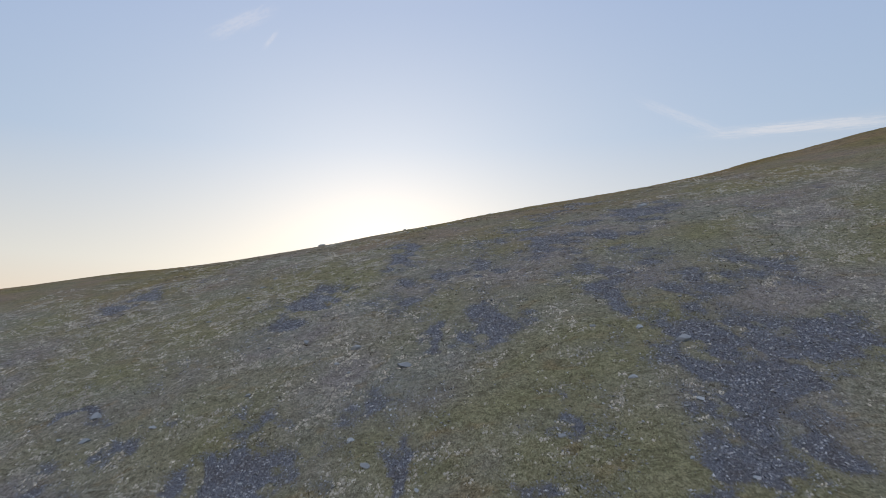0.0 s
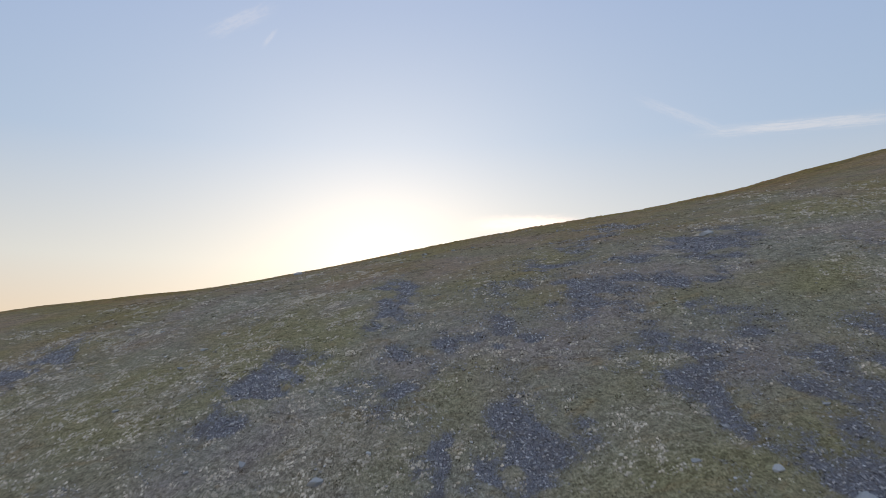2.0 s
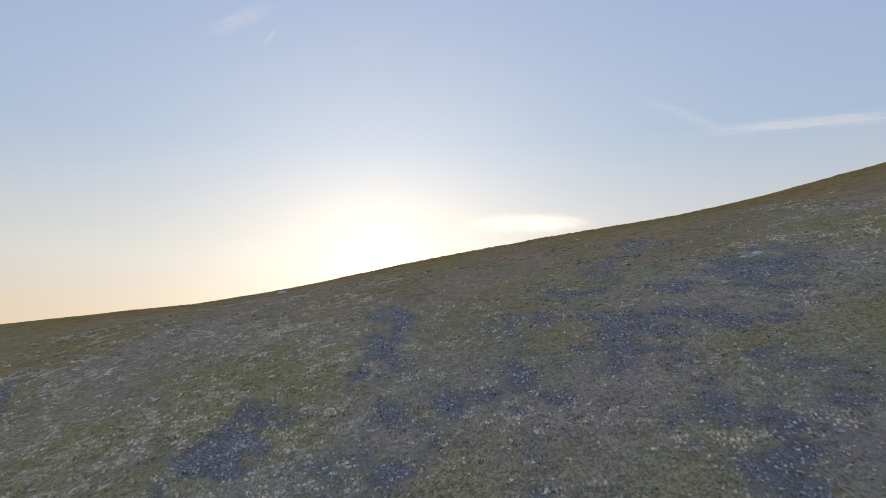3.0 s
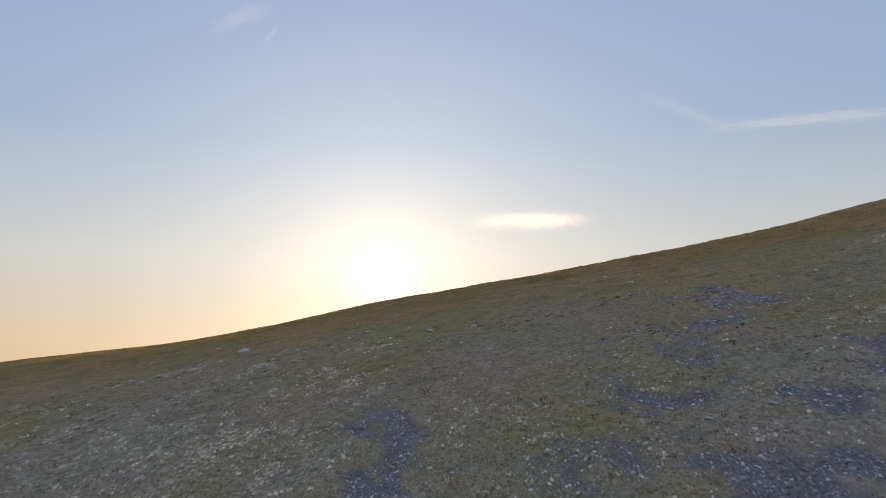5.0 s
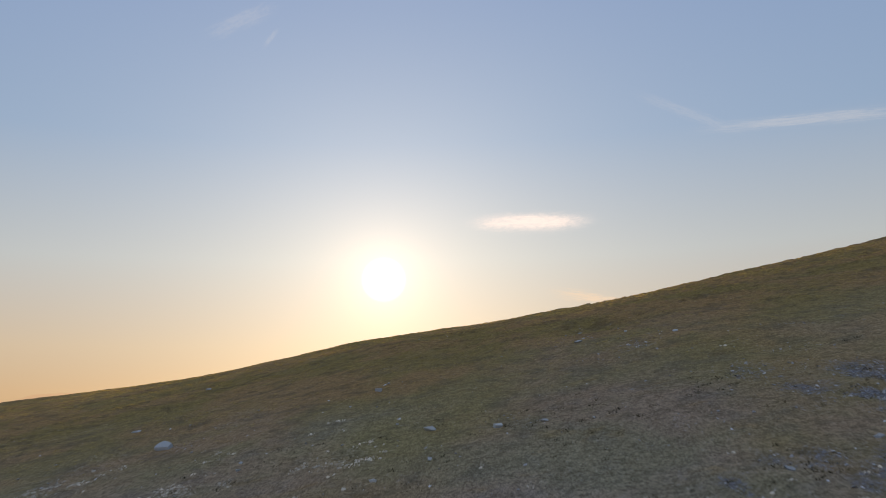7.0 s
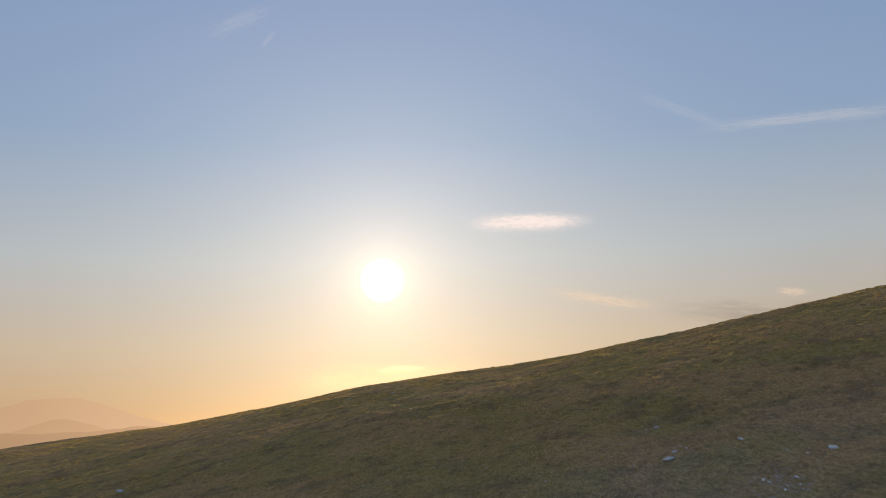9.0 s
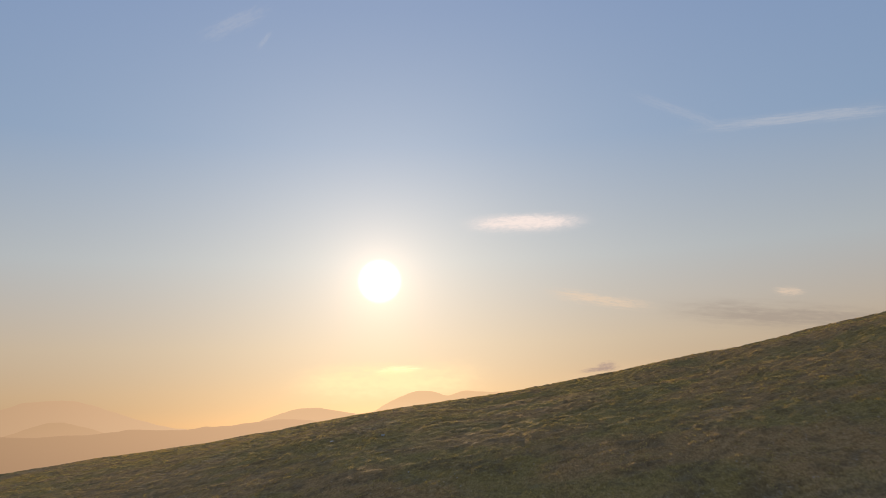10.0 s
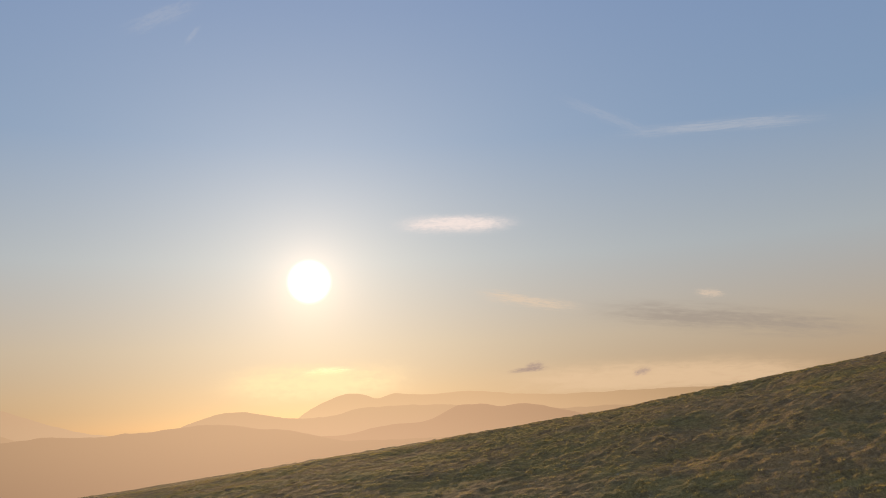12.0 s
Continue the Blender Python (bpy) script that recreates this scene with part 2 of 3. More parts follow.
HEATH = make_grass("dark_heath", (0.050, 0.045, 0.030), (0.115, 0.095, 0.055), 0.2)

# ---- noise, for relief and for the spread of plants and stones ----
rng = np.random.default_rng(7)
PERM = rng.permutation(4096)


def speckle(x, y, size, seed=0):
    """Smooth noise from -1 to 1 with features about as large as size."""
    x, y = x / size + 17.3 * seed, y / size + 9.1 * seed
    xi, yi = np.floor(x).astype(int), np.floor(y).astype(int)
    fx, fy = x - xi, y - yi
    fx, fy = fx * fx * (3 - 2 * fx), fy * fy * (3 - 2 * fy)

    def at(i, j):
        return PERM[(PERM[(i + 57 * seed) % 4096] + j) % 4096] / 2047.5 - 1.0
    return (at(xi, yi) * (1 - fx) + at(xi + 1, yi) * fx) * (1 - fy) + (at(xi, yi + 1) * (1 - fx) + at(xi + 1, yi + 1) * fx) * fy


def rolling(x, y, size, octaves, seed=0):
    return sum(speckle(x, y, size / 2 ** k, seed + k) / 1.8 ** k for k in range(octaves))


def step(v, lo, hi):
    f = np.clip((v - lo) / (hi - lo), 0, 1)
    return f * f * (3 - 2 * f)


# ---- the hill ----
HILL = [
    (0, 0, 58.025), (0, 1, 33.478), (0, 2, -16.126), (0, 3, 1.928), (0, 4, 0.304), (0, 5, -0.171), (1, 0, 9.898),
    (1, 1, -0.723), (1, 2, 1.114), (1, 3, -1.249), (1, 4, 0.110), (2, 0, 0.296), (2, 1, 1.742), (2, 2, -1.628),
    (2, 3, 0.155), (3, 0, -0.139), (3, 1, 0.748), (3, 2, -0.537), (4, 0, 0.306), (4, 1, -0.113)]       # powers of x and y, and the height they give
SWELLS = [
    (-45, 205, -0.97), (-45, 240, -0.94), (-45, 275, -0.65), (-45, 310, -0.29), (-15, 205, -0.41), (-15, 240, 0.87), (-15, 275, 0.84), (-15, 310, 0.14),
    (15, 205, 0.69), (15, 240, -0.54), (15, 275, -0.69), (15, 310, -0.55), (45, 205, -0.67), (45, 240, 0.27), (45, 275, 0.11), (45, 310, -0.14)]     # gentle swells of the shoulder, 20 m wide


def held(v, lo, hi, w):
    return v - w * np.logaddexp(0, (v - hi) / w) + w * np.logaddexp(0, (lo - v) / w)


def hill(x, y):
    """The smooth shape of the mountainside: a rounded shoulder that climbs ahead and to the right."""
    xc, yc = held(x, -80.0, 110.0, 8.0), held(y, 25.0, 400.0, 10.0)
    X, Y = xc / 60.0, (yc - 160.0) / 110.0
    z = sum(k * X ** i * Y ** j for i, j, k in HILL)
    for sx, sy, k in SWELLS:
        z = z + k * np.exp(-((x - sx) ** 2 + (y - sy) ** 2) / 800.0)
    dx, dy = x - xc, y - yc
    z = z + np.where(dx > 0, 55.0 * (1 - np.exp(-dx / 220.0)) - 0.06 * dx, 0.14 * dx)
    z = z + np.where(dy > 0, -0.22 * dy - 0.0006 * dy * dy, 0.52 * dy)
    return -250.0 + 25.0 * np.logaddexp(0, (z + 250.0) / 25.0)


# bare scree, each patch as x, y, half its width, half its length, how bare it is
SCREE_LOW = [
    (28, 76, 5.6, 4.6, 1.0), (33.5, 73, 4.6, 4.0, 1.0), (25, 70, 4.4, 4.6, 1.0), (22.8, 64.5, 3.4, 4.4, 1.0), (21.5, 58.5, 3.0, 3.6, 1.0), (30, 69, 3.6, 3.0, 0.9),
    (28.5, 61, 1.8, 2.5, 0.8), (24, 83, 3.6, 3.3, 0.6), (29, 88, 5.8, 6.2, 0.5), (37, 92, 4.2, 7.1, 0.5), (19, 90, 1.6, 8.1, 0.8),
    (28, 97, 2.8, 8.2, 0.5), (4, 87, 1.8, 2.6, 1.0), (7, 91, 2.5, 4.0, 0.8), (-17, 107, 3.4, 5.1, 0.9), (-19, 104, 1.8, 2.8, 0.8)]
SCREE_FOOT = [
    (-16, 113, 2.2, 4.2, 0.7), (-49, 130, 4.8, 10.1, 0.7), (-52, 125, 2.4, 5.0, 0.5), (-1, 89, 0.9, 2.3, 0.7), (-7, 76, 2.6, 3.3, 0.6), (-8, 73, 2.0, 2.5, 0.6),
    (-4, 69, 1.2, 3.8, 0.7), (-18, 70, 4.8, 3.9, 1.0), (-16, 75, 2.7, 3.4, 0.9), (-11, 71, 2.0, 2.3, 0.5), (-20, 80, 1.7, 3.0, 0.6), (-37, 87, 2.6, 1.2, 0.7),
    (-31, 80, 2.4, 2.1, 0.6), (-27, 83, 1.5, 2.3, 0.6), (-34, 76, 3.5, 1.8, 0.5), (10, 69, 0.6, 4.6, 0.6), (7, 62, 1.3, 2.2, 0.5)]
SCREE_MID = [
    (-5, 128, 2.6, 8.0, 1.0), (-7, 123, 1.2, 2.1, 1.0), (-5, 140, 2.6, 6.6, 0.8), (1, 112, 3.2, 4.3, 0.8), (-2, 104, 2.0, 3.0, 0.9), (-4, 101, 1.5, 2.6, 0.9),
    (-5, 110, 2.2, 2.7, 0.6), (-15, 112, 2.8, 4.3, 0.7), (8, 109, 2.2, 3.4, 0.5), (8, 107, 1.7, 1.6, 0.8), (6, 116, 2.0, 3.5, 0.5), (14, 134, 3.8, 3.4, 0.9),
    (7, 125, 3.9, 3.2, 0.6), (19, 143, 2.8, 4.0, 0.7), (28, 156, 4.8, 10.1, 0.8), (19, 118, 4.7, 5.3, 0.8)]
SCREE_FLANK = [
    (17, 113, 2.9, 4.3, 0.7), (19, 109, 2.3, 3.8, 0.7), (14, 114, 1.9, 3.4, 0.6), (26, 117, 5.8, 3.7, 0.8), (25, 107, 2.7, 1.7, 0.5), (23, 129, 2.4, 2.5, 0.8),
    (35, 134, 6.0, 7.9, 1.0), (31, 130, 3.8, 4.0, 0.8), (34, 125, 3.6, 2.5, 0.7), (18, 102, 2.5, 2.7, 0.5), (21, 98, 2.0, 2.4, 0.8), (19, 94, 1.8, 2.5, 0.8),
    (20, 93, 2.1, 1.7, 0.7), (16, 99, 1.5, 1.2, 0.5), (23, 167, 3.5, 6.5, 0.5)]
SCREE_HIGH = [
    (28, 161, 3.8, 5.1, 0.8), (22, 160, 2.5, 2.7, 0.6), (23, 146, 3.1, 3.0, 0.6), (14, 137, 2.6, 2.9, 0.5), (23, 129, 2.5, 1.5, 0.7), (16, 122, 2.4, 2.1, 0.6),
    (23, 161, 2.5, 2.4, 0.8), (17, 150, 2.0, 2.3, 0.7), (32, 176, 2.7, 3.0, 0.5), (20, 184, 3.4, 2.1, 0.5), (19, 167, 1.8, 1.7, 0.4), (12, 151, 1.3, 1.8, 0.5),
    (-33, 176, 2.2, 3.9, 0.5), (5, 165, 1.2, 1.2, 0.4), (-24, 177, 2.1, 1.8, 0.5), (18, 182, 2.9, 2.8, 0.8), (15, 196, 4.0, 1.9, 0.6), (17, 189, 2.0, 1.1, 0.5),
    (12, 188, 1.9, 1.2, 0.5), (22, 220, 1.2, 2.6, 0.5)]


def scree(x, y):
    wx = x + 1.6 * rolling(x, y, 5.0, 3, 11) + 0.8 * rolling(x + 0.4 * y, y * 0.6, 1.4, 2, 12)
    wy = y + 2.6 * rolling(x, y, 6.0, 3, 15)
    bare = np.zeros_like(x)
    spread = [(px, py, 1.12 * rx, 1.15 * ry, s) for px, py, rx, ry, s in SCREE_LOW]
    for px, py, rx, ry, s in spread + SCREE_FOOT + SCREE_MID + SCREE_FLANK + SCREE_HIGH:
        near = (abs(x - px) < 3 * rx + 6) & (abs(y - py) < 3 * ry + 9)
        q = np.where(near, ((wx - px) / rx) ** 2 + ((wy - py) / ry) ** 2, 99.0)
        bare = np.maximum(bare, min(1.1, 1.1 * s) * (1 - step(np.sqrt(q), 0.35, 1.6)))
    thin = step(rolling(x, y * 0.6, 7.0, 3, 71), 0.25, 0.9) * 0.24 * step(x, -22, 2) * (1 - step(y, 135, 185)) + 0.25 * step(rolling(x, y, 9.0, 3, 75), 0.5, 1.0)
    bare = np.maximum(bare, thin)
    return bare * np.clip(0.78 + 0.85 * rolling(x + 0.35 * y, y * 0.55, 1.9, 3, 19), 0, 1.25) * (1 - 0.3 * step(y, 115, 150)) * (1 - 0.62 * step(y, 140, 180))


def straw(x, y):
    """How thickly bleached grass stands."""
    lean = np.where(x < -6, 0.34, -0.06) - 0.10 * step(x, 4, 12) - 0.22 * step(y, 88, 104) * step(x, -12, 0) + 0.8 * step(x - 0.12 * (y - 100), 32, 45) - 0.9 * step(y, 128, 168)
    return np.clip(0.36 + lean + 0.55 * rolling(x, y, 11.0, 2, 23) + 0.5 * rolling(x, y, 3.2, 2, 27), 0, 1)


# shallow hollows and gullies: x, y, half width, half length, depth
HOLLOWS = [(16, 197, 6, 4.5, 0.8), (50, 283, 5, 11, 0.9), (35, 261, 5, 7, 0.8), (27, 251, 4.5, 5, 0.6), (-16.5, 71.5, 5.5, 3.6, 0.9),
           (7, 81.3, 1.0, 0.8, 0.45), (22, 66, 5, 7, 0.5), (44, 246, 4, 6, 0.6), (6, 262, 6, 5, 0.4)]


def mounds(x, y):
    """Rounded tussocky hummocks about a pace across with creases between them; from 0 to about 1."""
    wx, wy = x + 0.35 * speckle(x, y, 1.1, 33), y + 0.35 * speckle(x, y, 1.2, 34)
    return 0.72 * abs(speckle(wx * 0.9, wy, 0.95, 31)) ** 0.85 + 0.34 * abs(speckle(wx + 3.0, wy, 0.55, 35))


def relief(x, y, bare):
    """Undulations, hummocks of grass, and hollows where the scree lies."""
    high = 0.16 + 0.84 * step(y, 165, 215)
    rough = 0.5 + 0.5 * step(rolling(x, y, 11.0, 3, 83) + 0.035 * (x - 4), -0.6, 0.6)
    lumps = -0.08 + 0.22 * rolling(x, y, 16.0, 2, 39) + 0.05 * rolling(x, y, 5.0, 2, 43) + 0.02 * (high - 0.16) * rolling(x * 0.5 + 0.1 * y, y, 3.4, 2, 49)
    for hx, hy, rx, ry, deep in HOLLOWS:
        lumps = lumps - deep * np.exp(-(((x - hx) / rx) ** 2 + ((y - hy) / ry) ** 2) ** 1.5)
    near = step(1.0 - np.hypot((x - 5) / 260.0, (y - 190) / 300.0), 0.0, 0.3)
    bed = np.clip(bare, 0, 1)
    return near * (lumps + high * rough * (0.50 * mounds(x, y) - 0.15) * (1 - bed) - 0.16 * bed + 0.06 * speckle(x, y, 0.8, 47) * bed)


def surface(x, y):
    x, y = np.asarray(x, float), np.asarray(y, float)
    return hill(x, y) + relief(x, y, scree(x, y))


def spaced(a, b, gap, lo, hi, rate=1.1):
    """Grid lines: even between a and b, then ever wider out to lo and hi."""
    mid = list(np.arange(a, b + gap / 2, gap))
    up, s = [mid[-1]], gap
    while up[-1] < hi:
        s *= rate
        up.append(up[-1] + s)
    down, s = [mid[0]], gap
    while down[-1] > lo:
        s *= rate
        down.append(down[-1] - s)
    return np.array(down[:0:-1] + mid + up[1:])


def mesh_of(name, verts, faces, mat, smooth=False):
    """A mesh from arrays of corners and of faces with equally many corners each."""
    me = bpy.data.meshes.new(name)
    n, k = faces.shape
    me.vertices.add(len(verts))
    me.vertices.foreach_set("co", np.asarray(verts, np.float32).ravel())
    me.loops.add(n * k)
    me.loops.foreach_set("vertex_index", np.asarray(faces, np.int32).ravel())
    me.polygons.add(n)
    me.polygons.foreach_set("loop_start", np.arange(0, n * k, k, dtype=np.int32))
    me.polygons.foreach_set("use_smooth", np.full(n, smooth))
    me.materials.append(mat)
    me.update(calc_edges=True)
    return me


def grid_faces(ny, nx):
    i = (np.arange(ny - 1)[:, None] * nx + np.arange(nx - 1)[None, :]).ravel()
    return np.stack([i, i + 1, i + nx + 1, i + nx], 1)


gx, gy = spaced(-72, 66, 0.27, -4400, 4400), np.concatenate([spaced(46, 175, 0.44, -4400, 175.0)[:-1], spaced(175.2, 318, 0.22, 175.2, 4400)])
XX, YY = np.meshgrid(gx, gy)
BARE = scree(XX, YY)
ground_mesh = mesh_of("ground", np.stack([XX.ravel(), YY.ravel(), (hill(XX, YY) + relief(XX, YY, BARE)).ravel()], 1),
                      grid_faces(len(gy), len(gx)), TURF, True)
for key, values in (("scree", BARE), ("straw", straw(XX, YY) * (1 - np.clip(BARE, 0, 1))),
                    ("moss", np.clip(0.3 + 0.8 * rolling(XX, YY, 14.0, 3, 51), 0, 1)),
                    ("olive", step(YY + 14 * rolling(XX, YY, 20.0, 2, 55), 102, 206))):
    ground_mesh.attributes.new(key, "FLOAT", "POINT").data.foreach_set("value", values.ravel().astype(np.float32))
ground = tagged(new("ground", ground_mesh), "steep mountainside of brown and mossy grass with bare scree", "hillside", kind="structure")


# ---- the distance: ridges beyond the valley, their haze painted on as glow ----
def bell(a, mid, left, right=None):
    w = np.where(a < mid, left, right or left)
    return np.exp(-0.5 * ((a - mid) / w) ** 2)


def far_ridge(dist, skyline, mat, label, seed):
    """A long ridge at that distance from the shoulder, its crest given as degrees over the level by azimuth."""
    az = np.linspace(-42, 42, 421)
    crest = skyline(az) + 0.055 * rolling(az, az * 0, 1.2, 5, seed)
    rows = []
    for q, drop in ((-0.22, 1.0), (-0.15, 0.62), (-0.09, 0.30), (-0.045, 0.10), (-0.015, 0.015), (0.0, 0.0), (0.03, 0.04), (0.12, 0.4), (0.2, 1.0)):
        r = dist * (1 + q * (1 + 0.12 * rolling(az, az * 0 + 40 * q, 3.0, 3, seed + 5)))
        top = 81.0 + dist * np.tan(np.radians(crest))
        z = top - (top + 260.0) * drop
        rows.append(np.stack([r * np.sin(np.radians(az)), 170 + r * np.cos(np.radians(az)), z], 1))
    me = mesh_of("backdrop", np.concatenate(rows), grid_faces(len(rows), len(az)), mat, True)
    return tagged(new("backdrop", me), label, "distant hills", kind="structure")


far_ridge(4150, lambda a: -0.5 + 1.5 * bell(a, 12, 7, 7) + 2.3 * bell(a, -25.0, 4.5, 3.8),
          make_far("far_painted_haze", (0.10, 0.10, 0.07), (1.12, 0.73, 0.44), 0.99, (1.14, 0.745, 0.445), 40.0, 190.0), "faint ridge with painted haze on the evening skyline", 61)
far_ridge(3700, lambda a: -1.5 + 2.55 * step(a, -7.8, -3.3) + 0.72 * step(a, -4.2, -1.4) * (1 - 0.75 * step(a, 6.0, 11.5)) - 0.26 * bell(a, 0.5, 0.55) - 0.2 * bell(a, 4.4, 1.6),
          make_far("hill_painted_haze", (0.10, 0.10, 0.07), (1.14, 0.745, 0.42), 0.96, (1.26, 0.82, 0.46), 60.0, 190.0), "broad flat-topped hill with painted golden evening haze", 62)
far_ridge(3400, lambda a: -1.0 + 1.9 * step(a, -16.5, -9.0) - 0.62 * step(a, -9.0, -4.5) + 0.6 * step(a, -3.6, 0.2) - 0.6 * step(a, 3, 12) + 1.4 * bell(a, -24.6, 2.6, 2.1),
          make_far("slope_painted_haze", (0.10, 0.10, 0.07), (1.04, 0.67, 0.385), 0.96, (1.10, 0.70, 0.41), 20.0, 140.0), "low shouldered hill with painted golden evening haze", 66)
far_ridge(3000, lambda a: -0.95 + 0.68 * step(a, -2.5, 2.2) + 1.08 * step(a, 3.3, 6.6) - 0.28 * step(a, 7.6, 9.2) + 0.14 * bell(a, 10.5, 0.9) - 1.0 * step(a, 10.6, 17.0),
          make_far("valley_painted_haze", (0.11, 0.10, 0.07), (0.93, 0.575, 0.34), 0.95, (0.99, 0.615, 0.365), 0.0, 110.0), "rounded hill with painted pinkish evening haze", 63)
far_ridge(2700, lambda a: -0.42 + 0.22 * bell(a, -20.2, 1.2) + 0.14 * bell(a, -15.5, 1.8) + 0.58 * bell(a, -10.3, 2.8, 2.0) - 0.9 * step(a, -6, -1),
          make_far("near_painted_haze", (0.11, 0.10, 0.07), (0.95, 0.60, 0.35), 0.95, (0.78, 0.475, 0.285), -140.0, 90.0), "long low ridge with painted pinkish evening haze", 64)


# ---- rocks that lie on the slope ----
def boulder_mesh(seed, flat):
    """A weathered slab: a ball hewn by a few flat cuts, pressed flat and roughened."""
    r = np.random.default_rng(seed)
    b = bmesh.new()
    bmesh.ops.create_icosphere(b, subdivisions=3, radius=1.0)
    cuts = [(Vector(r.normal(size=3)).normalized(), r.uniform(0.34, 0.66)) for _ in range(11)] + [(Vector((0.15, -0.2, 1)).normalized(), 0.36)]
    for vert in b.verts:
        p = vert.co.copy()
        for n, lim in cuts:
            over = p.dot(n) - lim
            if over > 0:
                p -= n * over
        p += vert.normal * 0.035 * noise.noise(p * 2.5 + Vector((seed, 0, 0)))
        vert.co = Vector((p.x * 1.45, p.y * 1.05, p.z * flat * 1.4))
    me = bpy.data.meshes.new("rock")
    b.to_mesh(me)
    b.free()
    me.materials.append(BOULDER)
    return me


ROCK_MESHES = [boulder_mesh(s, f) for s, f in ((1, 0.62), (2, 0.7), (3, 0.5), (4, 0.75), (5, 0.6), (6, 0.46))]


def slope_turn(x, y, spin):
    """A turn that lays a thing's underside on the slope."""
    e = 0.6
    n = Vector((float(hill(np.array(x - e), np.array(y)) - hill(np.array(x + e), np.array(y))),
                float(hill(np.array(x), np.array(y - e)) - hill(np.array(x), np.array(y + e))), 2 * e)).normalized()
    return n.to_track_quat("Z", "Y").to_matrix().to_4x4() @ Matrix.Rotation(spin, 4, "Z")


# x, y and length in metres
ROCKS_LOW = [
    (-3.7, 83.7, 1.45), (-8.9, 90.0, 1.38), (23.6, 77.9, 1.53), (20.1, 81.6, 0.82), (-6.2, 68.4, 0.95), (-7.8, 72.3, 0.76), (-1.8, 63.8, 0.53), (9.8, 66.3, 0.65),
    (17.0, 72.4, 0.83), (21.5, 68.2, 0.74), (-5.5, 92.1, 0.64), (-34.8, 82.2, 1.24), (-37.8, 83.3, 0.63), (-35.9, 86.6, 1.30), (-16.9, 71.2, 0.46), (-28.2, 81.8, 0.84),
    (21.7, 57.9, 0.60), (20.1, 67.5, 0.49), (35.7, 89.7, 0.41), (-19.3, 84.0, 0.72), (18.4, 61.2, 0.44), (18.9, 86.9, 0.46), (16.0, 83.9, 0.61), (-15.2, 94.2, 0.81),
    (-19.5, 94.7, 0.51), (-10.7, 87.1, 0.54), (-9.3, 84.7, 0.43), (26.1, 87.0, 0.58), (-15.1, 89.8, 0.38), (-30.8, 108.9, 0.76), (19.4, 109.1, 0.49)]
ROCKS_MID = [
    (-11.7, 104.5, 0.65), (19.5, 108.9, 0.46), (16.0, 98.1, 0.39), (-26.7, 122.9, 0.68), (-26.7, 122.9, 0.79), (-27.6, 117.6, 0.80), (-15.4, 110.3, 0.92), (23.9, 96.3, 0.58),
    (-11.6, 104.4, 0.66), (35.4, 134.9, 1.69), (19.4, 108.7, 0.41), (-26.0, 128.6, 0.72), (-35.5, 135.0, 0.66), (15.9, 128.7, 0.53), (21.1, 108.7, 0.46), (2.4, 102.0, 0.23),
    (7.3, 114.3, 0.48), (17.3, 96.0, 0.30)]
ROCKS_HIGH = [
    (14.2, 137.5, 0.36), (24.1, 129.6, 0.42), (20.4, 129.0, 0.56), (27.1, 147.4, 0.32), (14.3, 131.4, 0.40), (22.6, 150.8, 0.50), (12.0, 131.7, 0.32), (-0.6, 128.3, 0.30),
    (-3.7, 131.6, 0.35), (-2.5, 167.4, 1.04), (-16.4, 167.3, 0.44), (-25.4, 177.8, 1.91), (-7.4, 183.4, 1.09), (-9.6, 179.0, 0.31), (5.7, 164.0, 0.58), (2.7, 164.8, 0.91),
    (-16.2, 165.6, 0.52), (-32.0, 213.4, 0.94), (-2.3, 160.4, 0.46), (-5.9, 158.4, 0.60), (16.8, 149.3, 0.53), (-4.9, 170.1, 0.27), (-13.9, 243.1, 0.58), (-8.0, 240.4, 0.66),
    (-31.9, 188.0, 0.86), (12.8, 166.8, 0.26), (12.4, 187.1, 0.76), (17.5, 188.5, 0.40), (4.7, 188.3, 0.23), (14.3, 197.1, 0.45), (21.4, 183.9, 0.53), (13.1, 188.3, 0.39)]
pick = random.Random(3)
for zone, label, group in ((ROCKS_LOW, "pale grey weathered slab lying among grass and scree", "slabs on the lower slope"),
                           (ROCKS_MID, "grey angular stone half sunk in the turf", "stones on the middle slope"),
                           (ROCKS_HIGH, "grey flat stone in the brown upper turf", "stones on the upper slope")):
    for x, y, size in zone:
        words = ("large " if size > 1.1 else "small " if size < 0.5 else "") + label
        o = tagged(new("rock", pick.choice(ROCK_MESHES)), words, "rock", group)
        half = size / 2
        o.matrix_world = (Matrix.Translation((x, y, float(surface(x, y)) + 0.12 * half)) @ slope_turn(x, y, pick.uniform(-0.5, 0.5) + (3.14 if pick.random() < 0.5 else 0))
                          @ Matrix.Diagonal((half, half * pick.uniform(0.85, 1.2), half, 1)))


# ---- grass and small stones ----
def scatter(count, x0, x1, y0, y1, chance, seed):
    """Places drawn in a stretch of the plan, kept as often as chance(x, y) says."""
    r = np.random.default_rng(seed)
    x, y = r.uniform(x0, x1, count), r.uniform(y0, y1, count)
    keep = r.uniform(0, 1, count) < chance(x, y)
    return x[keep], y[keep], r


